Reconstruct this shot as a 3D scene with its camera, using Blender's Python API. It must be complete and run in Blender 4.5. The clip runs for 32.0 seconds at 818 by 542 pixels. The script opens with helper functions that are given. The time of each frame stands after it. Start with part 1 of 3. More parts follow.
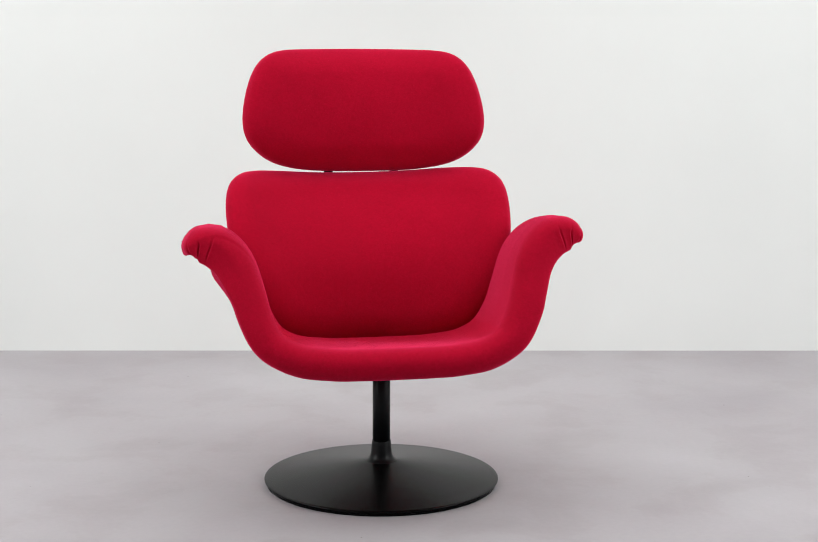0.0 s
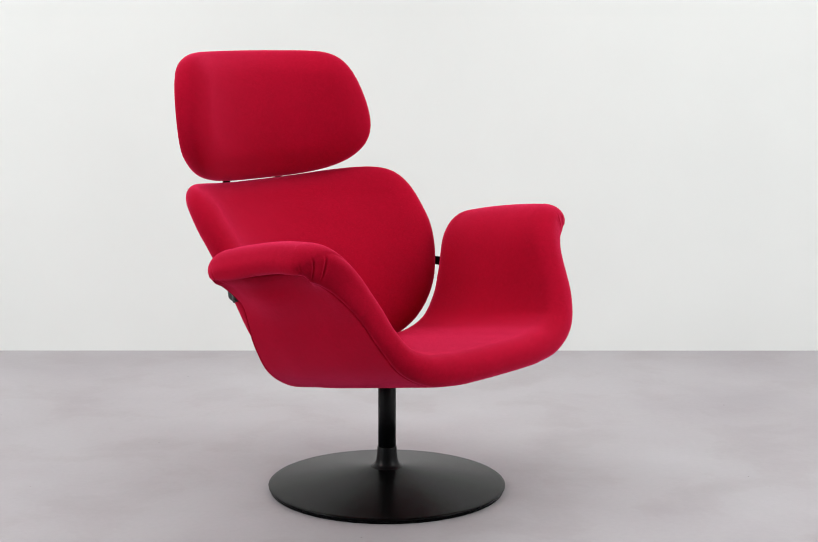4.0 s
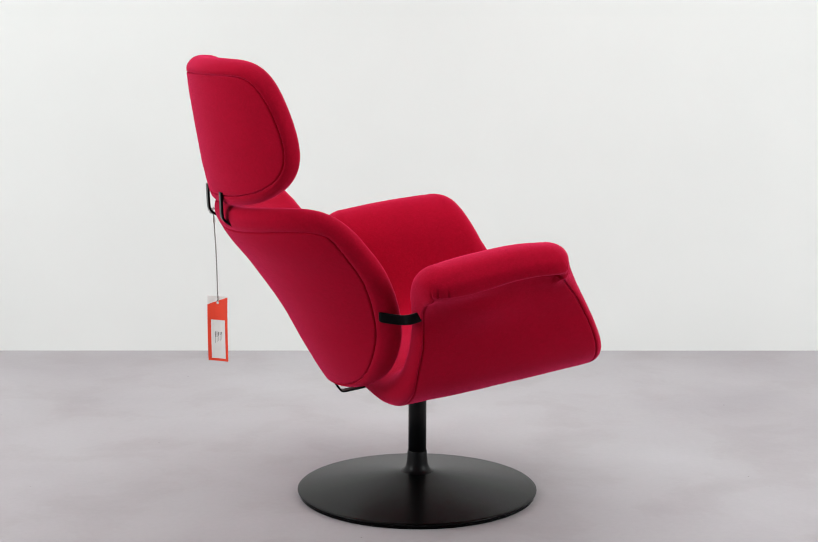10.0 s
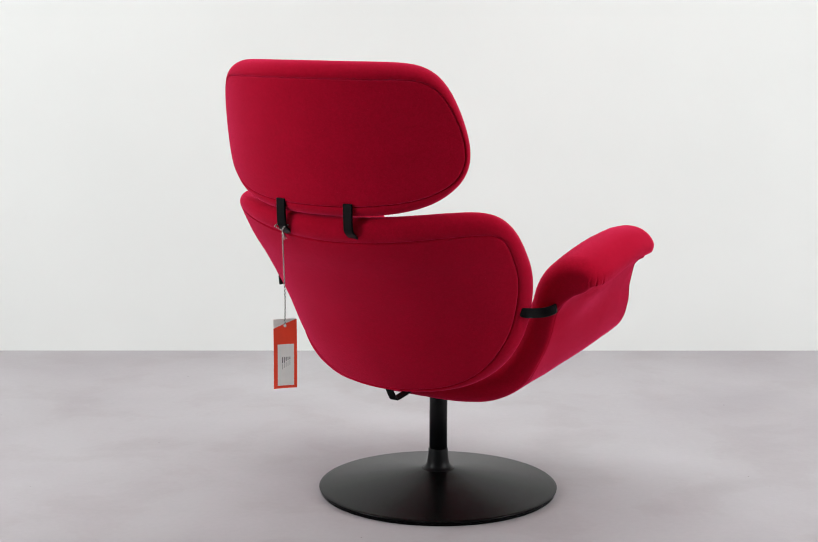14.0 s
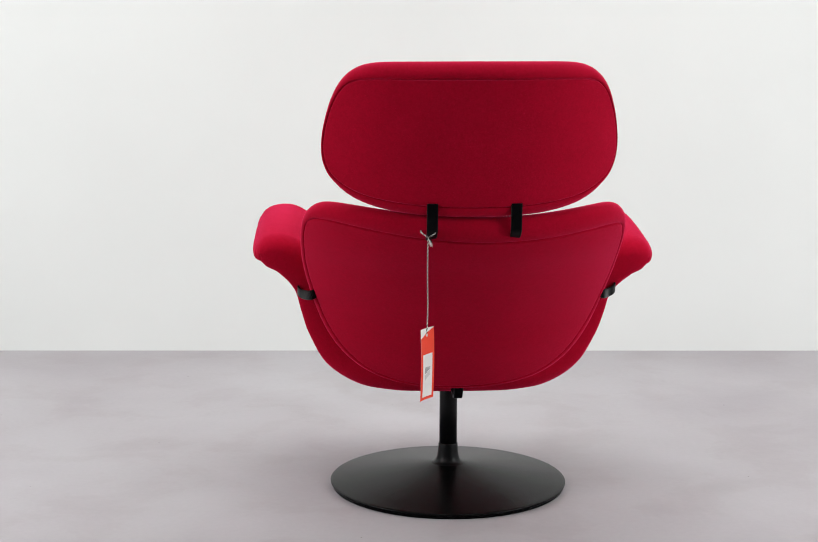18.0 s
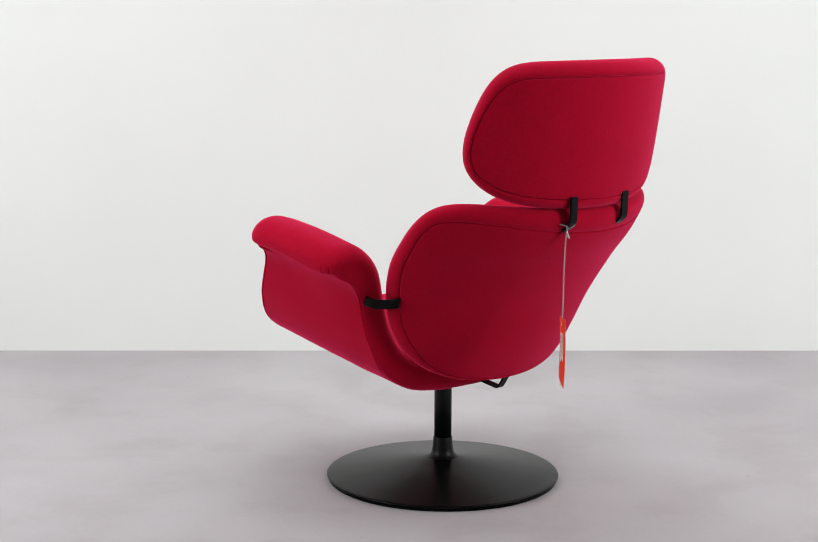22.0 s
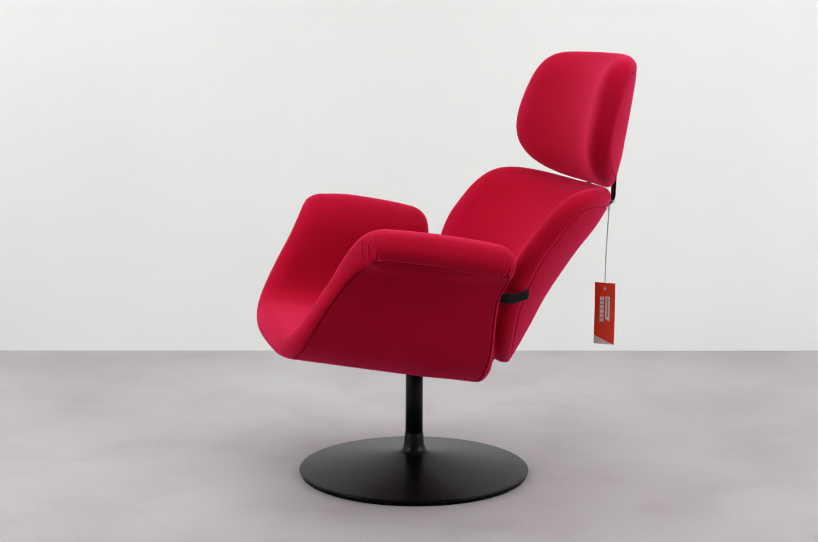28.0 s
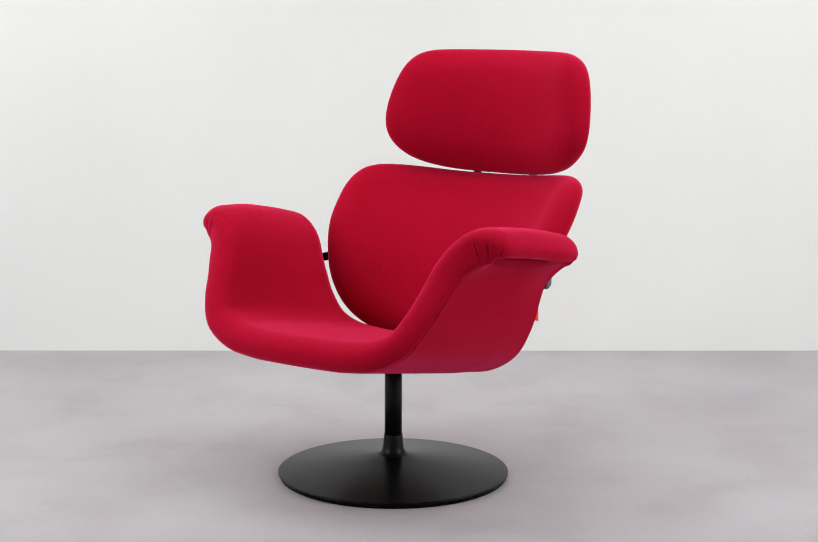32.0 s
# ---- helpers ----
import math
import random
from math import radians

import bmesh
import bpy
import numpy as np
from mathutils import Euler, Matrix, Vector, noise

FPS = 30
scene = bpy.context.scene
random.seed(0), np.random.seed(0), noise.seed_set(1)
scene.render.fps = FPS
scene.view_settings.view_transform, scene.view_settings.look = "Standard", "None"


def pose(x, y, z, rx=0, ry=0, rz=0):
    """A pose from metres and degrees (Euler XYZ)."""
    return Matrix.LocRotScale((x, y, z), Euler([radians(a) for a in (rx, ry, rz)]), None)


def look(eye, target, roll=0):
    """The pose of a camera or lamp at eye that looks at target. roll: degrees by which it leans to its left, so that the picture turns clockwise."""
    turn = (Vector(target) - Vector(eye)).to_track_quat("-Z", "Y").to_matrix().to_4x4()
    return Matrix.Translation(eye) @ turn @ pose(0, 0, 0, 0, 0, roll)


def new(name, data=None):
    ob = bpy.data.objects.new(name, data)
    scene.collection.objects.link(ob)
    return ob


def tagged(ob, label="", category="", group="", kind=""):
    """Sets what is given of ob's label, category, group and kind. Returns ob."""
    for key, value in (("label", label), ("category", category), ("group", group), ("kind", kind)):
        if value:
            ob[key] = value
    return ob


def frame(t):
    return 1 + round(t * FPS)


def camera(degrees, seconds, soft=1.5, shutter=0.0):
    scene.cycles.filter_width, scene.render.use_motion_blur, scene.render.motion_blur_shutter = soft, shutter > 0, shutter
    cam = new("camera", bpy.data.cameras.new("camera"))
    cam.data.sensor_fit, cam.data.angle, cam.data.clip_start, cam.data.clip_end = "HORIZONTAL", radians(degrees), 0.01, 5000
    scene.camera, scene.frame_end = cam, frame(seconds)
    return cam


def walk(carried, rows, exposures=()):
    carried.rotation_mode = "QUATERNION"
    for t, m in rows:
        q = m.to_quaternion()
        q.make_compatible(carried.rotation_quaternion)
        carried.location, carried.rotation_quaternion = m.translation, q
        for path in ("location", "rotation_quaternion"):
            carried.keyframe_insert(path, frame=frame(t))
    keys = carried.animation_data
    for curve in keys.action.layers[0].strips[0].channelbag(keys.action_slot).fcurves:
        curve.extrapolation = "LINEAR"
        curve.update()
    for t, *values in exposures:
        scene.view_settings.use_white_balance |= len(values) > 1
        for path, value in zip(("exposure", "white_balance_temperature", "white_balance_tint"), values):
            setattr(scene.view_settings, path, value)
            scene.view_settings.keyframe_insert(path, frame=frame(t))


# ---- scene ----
# ---- camera: fixed on a tripod in front of the paper backdrop ----
cam = camera(29.33, 32.0, soft=1.05)
PITCH = radians(9.444)
EYE = Vector((0.0, 0.0, 1.0938))
AIM = EYE + Vector((0.0, math.cos(PITCH), -math.sin(PITCH)))
walk(cam, [(0.0, look(EYE, AIM, 0.2343)), (32.0, look(EYE, AIM, 0.2343))])

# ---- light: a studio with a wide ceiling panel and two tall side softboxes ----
world = bpy.data.worlds.new("studio_world")
scene.world = world
world.use_nodes = True
world.node_tree.nodes["Background"].inputs[0].default_value = (0.9, 0.93, 1.0, 1)
world.node_tree.nodes["Background"].inputs[1].default_value = 0.3
scene.view_settings.exposure = -0.37


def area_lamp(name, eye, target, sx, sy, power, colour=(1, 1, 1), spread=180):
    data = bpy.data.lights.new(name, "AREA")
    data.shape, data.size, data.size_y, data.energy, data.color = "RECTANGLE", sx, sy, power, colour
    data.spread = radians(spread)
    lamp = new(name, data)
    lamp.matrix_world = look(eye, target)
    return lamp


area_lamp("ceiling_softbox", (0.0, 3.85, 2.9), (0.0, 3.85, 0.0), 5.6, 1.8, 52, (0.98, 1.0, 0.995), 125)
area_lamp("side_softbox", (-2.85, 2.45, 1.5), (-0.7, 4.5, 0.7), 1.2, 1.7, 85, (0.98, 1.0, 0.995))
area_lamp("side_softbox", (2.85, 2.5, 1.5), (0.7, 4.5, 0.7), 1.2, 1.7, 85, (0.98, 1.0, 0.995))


# ---- materials ----
def nodes_of(name):
    m = bpy.data.materials.new(name)
    m.use_nodes = True
    nt = m.node_tree
    return m, nt, nt.nodes["Principled BSDF"]


def add(nt, kind, **values):
    n = nt.nodes.new(kind)
    for k, v in values.items():
        n.inputs[k.replace("_", " ")].default_value = v
    return n


def ramp(nt, source, stops):
    r = nt.nodes.new("ShaderNodeValToRGB")
    e = r.color_ramp.elements
    while len(e) < len(stops):
        e.new(0.5)
    for el, (p, c) in zip(e, stops):
        el.position, el.color = p, (*c, 1)
    nt.links.new(source, r.inputs[0])
    return r


def plain(name, colour, rough=0.5, metal=0.0, vary=0.1, scale=40.0, bump=0.0, gloss=0.3):
    m, nt, p = nodes_of(name)
    co = nt.nodes.new("ShaderNodeTexCoord")
    n = add(nt, "ShaderNodeTexNoise", Scale=scale, Detail=5.0)
    nt.links.new(co.outputs["Object"], n.inputs["Vector"])
    lo = [c * (1 - vary) for c in colour]
    hi = [min(1, c * (1 + vary)) for c in colour]
    r = ramp(nt, n.outputs[0], [(0.3, lo), (0.7, hi)])
    nt.links.new(r.outputs[0], p.inputs["Base Color"])
    p.inputs["Roughness"].default_value, p.inputs["Metallic"].default_value = rough, metal
    p.inputs["Specular IOR Level"].default_value = gloss
    if bump:
        b = add(nt, "ShaderNodeBump", Strength=bump, Distance=0.001)
        nt.links.new(n.outputs[0], b.inputs["Height"])
        nt.links.new(b.outputs[0], p.inputs["Normal"])
    return m


def felt():
    """Crimson boiled wool: two scales of tone, a fine nap and a soft sheen."""
    m, nt, p = nodes_of("crimson_wool_felt")
    co = nt.nodes.new("ShaderNodeTexCoord")
    fine = add(nt, "ShaderNodeTexNoise", Scale=330.0, Detail=4.0, Roughness=0.75)
    wide = add(nt, "ShaderNodeTexNoise", Scale=14.0, Detail=4.0)
    tuft = add(nt, "ShaderNodeTexNoise", Scale=130.0, Detail=3.0, Roughness=0.6, Distortion=0.4)
    for n in (fine, wide, tuft):
        nt.links.new(co.outputs["Object"], n.inputs["Vector"])
    mix = add(nt, "ShaderNodeMath")
    mix.operation = "MULTIPLY_ADD"
    nt.links.new(fine.outputs[0], mix.inputs[0])
    mix.inputs[1].default_value = 0.60
    sc = add(nt, "ShaderNodeMath")
    sc.operation = "MULTIPLY"
    nt.links.new(wide.outputs[0], sc.inputs[0])
    sc.inputs[1].default_value = 0.12
    mid = add(nt, "ShaderNodeMath")
    mid.operation = "MULTIPLY_ADD"
    nt.links.new(tuft.outputs[0], mid.inputs[0])
    mid.inputs[1].default_value = 0.28
    nt.links.new(sc.outputs[0], mid.inputs[2])
    nt.links.new(mid.outputs[0], mix.inputs[2])
    r = ramp(nt, mix.outputs[0], [(0.36, (0.315, 0.0018, 0.0140)), (0.64, (0.445, 0.0032, 0.0235))])
    nt.links.new(r.outputs[0], p.inputs["Base Color"])
    p.inputs["Roughness"].default_value = 0.95
    p.inputs["Specular IOR Level"].default_value = 0.04
    p.inputs["Sheen Weight"].default_value = 0.8
    p.inputs["Sheen Roughness"].default_value = 0.42
    p.inputs["Sheen Tint"].default_value = (1.0, 0.06, 0.19, 1)
    b = add(nt, "ShaderNodeBump", Strength=0.5, Distance=0.0018)
    nt.links.new(mix.outputs[0], b.inputs["Height"])
    nt.links.new(b.outputs[0], p.inputs["Normal"])
    # the raised fibres of the nap catch light at a glancing angle
    nap = nt.nodes.new("ShaderNodeBsdfSheen")
    nap.inputs["Color"].default_value = (0.16, 0.012, 0.045, 1)
    nap.inputs["Roughness"].default_value = 0.36
    both = nt.nodes.new("ShaderNodeAddShader")
    nt.links.new(p.outputs[0], both.inputs[0])
    nt.links.new(nap.outputs[0], both.inputs[1])
    nt.links.new(both.outputs[0], nt.nodes["Material Output"].inputs["Surface"])
    return m


def floor_paint():
    """Poured lilac-grey floor with broad clouds and faint trowel marks."""
    m, nt, p = nodes_of("lilac_grey_floor")
    co = nt.nodes.new("ShaderNodeTexCoord")
    wide = add(nt, "ShaderNodeTexNoise", Scale=1.5, Detail=4.0, Roughness=0.5, Distortion=0.2)
    patch = add(nt, "ShaderNodeTexNoise", Scale=3.8, Detail=7.0, Roughness=0.58, Distortion=0.3)
    fine = add(nt, "ShaderNodeTexNoise", Scale=70.0, Detail=5.0, Roughness=0.7)
    speck = add(nt, "ShaderNodeTexVoronoi", Scale=9.0, Randomness=1.0)
    for n in (wide, patch, fine, speck):
        nt.links.new(co.outputs["Object"], n.inputs["Vector"])
    r = ramp(nt, wide.outputs[0], [(0.30, (0.372, 0.341, 0.360)), (0.47, (0.408, 0.381, 0.398)), (0.58, (0.424, 0.401, 0.418)), (0.72, (0.446, 0.427, 0.443))])
    # warm smudges with a soft edge, a fine grain, and a few dark specks
    w = ramp(nt, patch.outputs[0], [(0.33, (0.905, 0.885, 0.885)), (0.42, (0.955, 0.942, 0.942)), (0.485, (1.0, 1.0, 1.0)), (0.55, (1.01, 1.01, 1.012)), (0.66, (1.04, 1.042, 1.047))])
    f = ramp(nt, fine.outputs[0], [(0.3, (0.955, 0.955, 0.955)), (0.7, (1.0, 1.0, 1.0))])
    d = ramp(nt, speck.outputs["Distance"], [(0.012, (0.5, 0.48, 0.46)), (0.022, (1.0, 1.0, 1.0))])
    colour = r.outputs[0]
    for layer in (w, f, d):
        mx = nt.nodes.new("ShaderNodeMix")
        mx.data_type, mx.blend_type = "RGBA", "MULTIPLY"
        mx.inputs[0].default_value = 1.0
        nt.links.new(colour, mx.inputs[6])
        nt.links.new(layer.outputs[0], mx.inputs[7])
        colour = mx.outputs[2]
    nt.links.new(colour, p.inputs["Base Color"])
    g = ramp(nt, patch.outputs[0], [(0.35, (0.48, 0.48, 0.48)), (0.65, (0.62, 0.62, 0.62))])
    nt.links.new(g.outputs[0], p.inputs["Roughness"])
    p.inputs["Specular IOR Level"].default_value = 0.3
    b = add(nt, "ShaderNodeBump", Strength=0.12, Distance=0.001)
    nt.links.new(fine.outputs[0], b.inputs["Height"])
    nt.links.new(b.outputs[0], p.inputs["Normal"])
    return m


FELT = felt()
FLOOR = floor_paint()
WALL = plain("white_wall_paint", (0.80, 0.812, 0.797), 0.85, vary=0.025, scale=1.2)
# Grey of the unseen walls, set for how much fill light they bounce.
GREY = plain("grey_bounce_wall", (0.64, 0.64, 0.64), 0.9, vary=0.03, scale=1.2)
BLACK = plain("satin_black_coated_steel", (0.0022, 0.0022, 0.0023), 0.27, vary=0.15, scale=60.0, bump=0.04, gloss=0.09)
STRAP = plain("matt_black_steel_strap", (0.0022, 0.0024, 0.003), 0.32, vary=0.15, scale=80.0, gloss=0.10)
DULL = plain("dull_black_coated_steel", (0.0032, 0.0036, 0.0042), 0.4, vary=0.15, scale=60.0, gloss=0.18)
ORANGE = plain("orange_red_print", (0.92, 0.062, 0.024), 0.5, vary=0.04, scale=30.0)
PAPER = plain("white_card", (0.86, 0.84, 0.82), 0.6, vary=0.03, scale=50.0)
INK = plain("grey_print", (0.13, 0.13, 0.13), 0.7, vary=0.05)
FAINT = plain("faint_grey_print", (0.42, 0.41, 0.40), 0.7, vary=0.05)
CORD_W = plain("white_cotton_cord", (0.9, 0.88, 0.85), 0.9, vary=0.1, scale=300.0)
CORD_B = plain("black_cotton_cord", (0.02, 0.02, 0.02), 0.9, vary=0.1, scale=300.0)


# ---- mesh helpers ----
def mesh_of(name, verts, faces, mat, smooth=True):
    me = bpy.data.meshes.new(name)
    me.from_pydata([tuple(map(float, v)) for v in verts], [], faces)
    me.materials.append(mat)
    for p in me.polygons:
        p.use_smooth = smooth
    me.update()
    return me


def part(name, me, parent, label=""):
    ob = new(name, me)
    ob.parent = parent
    return tagged(ob, label)


def from_bm(name, bm, mat, smooth=False):
    bmesh.ops.recalc_face_normals(bm, faces=bm.faces)
    me = bpy.data.meshes.new(name)
    bm.to_mesh(me)
    bm.free()
    me.materials.append(mat)
    for p in me.polygons:
        p.use_smooth = smooth
    return me


def box(name, lo, hi, mat, bevel=0.0):
    bm = bmesh.new()
    bmesh.ops.create_cube(bm, size=1)
    for v in bm.verts:
        v.co = Vector([l + (c + 0.5) * (h - l) for c, l, h in zip(v.co, lo, hi)])
    if bevel:
        bmesh.ops.bevel(bm, geom=bm.edges[:], offset=bevel, segments=2, affect="EDGES")
    return from_bm(name, bm, mat)


def lathe(name, profile, mat, steps=96):
    """A turned piece from (radius, height) pairs, closed where the radius is 0."""
    verts, faces = [], []
    for r, z in profile:
        for k in range(steps):
            a = 2 * math.pi * k / steps
            verts.append((r * math.cos(a), r * math.sin(a), z))
    for i in range(len(profile) - 1):
        for k in range(steps):
            k2 = (k + 1) % steps
            faces.append((i * steps + k, i * steps + k2, (i + 1) * steps + k2, (i + 1) * steps + k))
    return mesh_of(name, verts, faces, mat)


def strap(name, path, wide, thick, mat, across=(1, 0, 0), rounds=3):
    """A flat bar bent along a path of points, its width along `across`."""
    pts = [Vector(p) for p in path]
    for _ in range(rounds):
        out = [pts[0]]
        for a, b in zip(pts, pts[1:]):
            out += [a.lerp(b, 0.25), a.lerp(b, 0.75)]
        pts = out + [pts[-1]]
    w = Vector(across).normalized()
    verts, faces = [], []
    c = thick * 0.3
    ring = [(-wide / 2, -thick / 2 + c), (-wide / 2 + c, -thick / 2), (wide / 2 - c, -thick / 2), (wide / 2, -thick / 2 + c),
            (wide / 2, thick / 2 - c), (wide / 2 - c, thick / 2), (-wide / 2 + c, thick / 2), (-wide / 2, thick / 2 - c)]
    for i, p in enumerate(pts):
        t = (pts[min(i + 1, len(pts) - 1)] - pts[max(i - 1, 0)]).normalized()
        ww = (w - t * w.dot(t)).normalized()
        n = t.cross(ww)
        for a, b in ring:
            verts.append(p + ww * a + n * b)
    k = len(ring)
    for i in range(len(pts) - 1):
        for j in range(k):
            j2 = (j + 1) % k
            faces.append((i * k + j, i * k + j2, (i + 1) * k + j2, (i + 1) * k + j))
    faces += [tuple(range(k))[::-1], tuple(range((len(pts) - 1) * k, len(pts) * k))]
    bm = bmesh.new()
    vs = [bm.verts.new(v) for v in verts]
    for f in faces:
        bm.faces.new([vs[i] for i in f])
    return from_bm(name, bm, mat)


def spline(pts, n):
    """A smooth curve through the points (Catmull-Rom), n steps between neighbours."""
    p = np.array(pts, float)
    q = np.vstack([2 * p[0] - p[1], p, 2 * p[-1] - p[-2]])
    out = []
    for i in range(1, len(q) - 2):
        for t in np.arange(n) / n:
            a, b, c, d = q[i - 1:i + 3]
            out.append(0.5 * (2 * b + (c - a) * t + (2 * a - 5 * b + 4 * c - d) * t ** 2 + (3 * b - a - 3 * c + d) * t ** 3))
    return np.array(out + [p[-1]])


def ease(t):
    t = np.clip(t, 0, 1)
    return t * t * (3 - 2 * t)


def arc_length(c):
    return np.concatenate([[0], np.cumsum(np.linalg.norm(np.diff(c, axis=0), axis=1))])


def closed_outline(pts, count, rounds=3, soften=8):
    """A rounded closed outline from its corners, in even steps."""
    p = np.array(pts, float)
    for _ in range(rounds):
        q = np.roll(p, -1, axis=0)
        p = np.stack([0.75 * p + 0.25 * q, 0.25 * p + 0.75 * q], 1).reshape(-1, 2)
    c = np.vstack([p, p[:1]])
    s = arc_length(c)
    k = np.linspace(0, s[-1], count, endpoint=False)
    c = np.stack([np.interp(k, s, c[:, 0]), np.interp(k, s, c[:, 1])], 1)
    for _ in range(soften):
        c = (np.roll(c, 4, axis=0) + c + np.roll(c, -4, axis=0)) / 3
    return c


def pad(name, surface, outline, thick, seam, crown, parent, label, panel_name, panel_label, pleats=(), core=(0.0, 0.0), fill=None, round_in=0.045, front_depth=None, rear_depth=None, rear_skin=None, droop=None, groove=None, hem=None):
    """An upholstered pad: a cushion that wraps its edge, and behind it a flat panel sewn in along a seam.
    surface maps (a, b) to space; outline is closed in (a, b)."""
    c = np.array(outline)
    n = len(c)
    tan = np.roll(c, -1, axis=0) - np.roll(c, 1, axis=0)
    tan /= np.linalg.norm(tan, axis=1)[:, None]
    inward = np.stack([-tan[:, 1], tan[:, 0]], 1)
    core = np.array(core)
    seam = seam[:, None]
    if np.mean(np.sum(inward * (core - c), axis=1)) < 0:
        inward = -inward
    for _ in range(12):
        inward = (np.roll(inward, 3, axis=0) + inward + np.roll(inward, -3, axis=0)) / 3
    inward /= np.linalg.norm(inward, axis=1)[:, None]
    h = thick / 2
    fore = front_depth or (lambda ab: np.full(len(ab), h))
    rear = rear_depth or (lambda ab: np.full(len(ab), h))
    lo, hi = c.min(axis=0), c.max(axis=0)

    def dome(ab):
        p = np.clip((2 * ab - lo - hi) / (hi - lo), -1, 1)
        return (1 - p[:, 0] ** 2) * (1 - p[:, 1] ** 2)

    def place(ab, w):
        e = 3e-3
        m = surface(ab)
        da = surface(ab + [e, 0]) - surface(ab - [e, 0])
        db = surface(ab + [0, e]) - surface(ab - [0, e])
        nn = np.cross(da, db)
        nn /= np.linalg.norm(nn, axis=1)[:, None]
        w = np.broadcast_to(np.asarray(w, float), (len(ab),))
        out = m + nn * w[:, None]
        if droop:
            out[:, 2] += droop(ab) * w
        return out

    if rear_skin:
        shell_place = place

        def place(ab, w):
            # w below 0 runs from the middle sheet to the outer skin
            w = np.broadcast_to(np.asarray(w, float), (len(ab),))
            f = np.maximum(-w, 0)[:, None] / rear(ab)[:, None]
            return shell_place(ab, np.maximum(w, 0)) * (1 - f) + rear_skin(ab) * f

    def rings_to_mesh(nm, rings, flip):
        verts = np.vstack([place(ab, w) for ab, w in rings])
        faces = []
        for i in range(len(rings) - 1):
            for k in range(n):
                k2 = (k + 1) % n
                f = (i * n + k, i * n + k2, (i + 1) * n + k2, (i + 1) * n + k)
                faces.append(f[::-1] if flip else f)
        return mesh_of(nm, verts, faces, FELT), verts, np.array(faces)

    area = np.sum(c[:, 0] * np.roll(c[:, 1], -1) - c[:, 1] * np.roll(c[:, 0], -1))
    ccw = area > 0
    q = c + inward * seam
    if hem:
        q = hem(q)
    deep = rear(q)
    g = np.zeros(n) if groove is None else groove
    back = []
    for s in list(np.linspace(0.001, 0.92, 26)) + [0.94, 0.955, 0.97, 0.98, 0.987]:
        ab = core + (q - core) * s
        back.append((ab, -rear(ab) - 0.003 * (1 - s ** 4) - (fill(ab) * (1 - s ** 5) if fill else 0.0) + 0.8 * g * max((s - 0.92) / 0.08, 0.0) ** 1.5))
    gi = inward * g[:, None]
    back += [(q + inward * 0.0022 + 0.5 * gi, -deep + 0.0003 + 0.8 * g), (q + inward * 0.0009 + 0.2 * gi, -deep + 0.0018 + 0.9 * g), (q, -deep + 0.0038 + g)]
    front = [(q, -deep + 0.0038 + g), (q - inward * 0.0008 - 0.2 * gi, -deep + 0.0017 + 0.9 * g), (q - inward * 0.0024 - 0.5 * gi, -deep + 0.0002 + 0.8 * g)]
    for a in np.linspace(-72, 90, 25):
        a = radians(a)
        d = (q - c if a < 0 else inward * round_in) * (1 - math.cos(a))
        dip = pleat_depth(c, pleats) * math.exp(-((a + 0.25) / 0.55) ** 2)
        ab = c + d + inward * dip[:, None] * math.cos(a)
        w = ((rear if a < 0 else fore)(ab) - dip) * math.sin(a)
        curl = 0.5 * g * ease((-a - 0.6) / 0.65)
        front.append((ab, w + curl + crown * dome(ab) * max(math.sin(a), 0)))
    for s in np.linspace(0.97, 0.001, 34):
        ab = core + (c + inward * round_in - core) * s
        front.append((ab, fore(ab) + crown * dome(ab)))
    me, verts, faces = rings_to_mesh(name, front, not ccw)
    cushion = part(name, me, parent, label)
    nap("nap", verts, faces, cushion)
    me, verts, faces = rings_to_mesh(panel_name, back, not ccw)
    panel = part(panel_name, me, cushion, panel_label)
    nap("nap", verts, faces, panel)
    return cushion


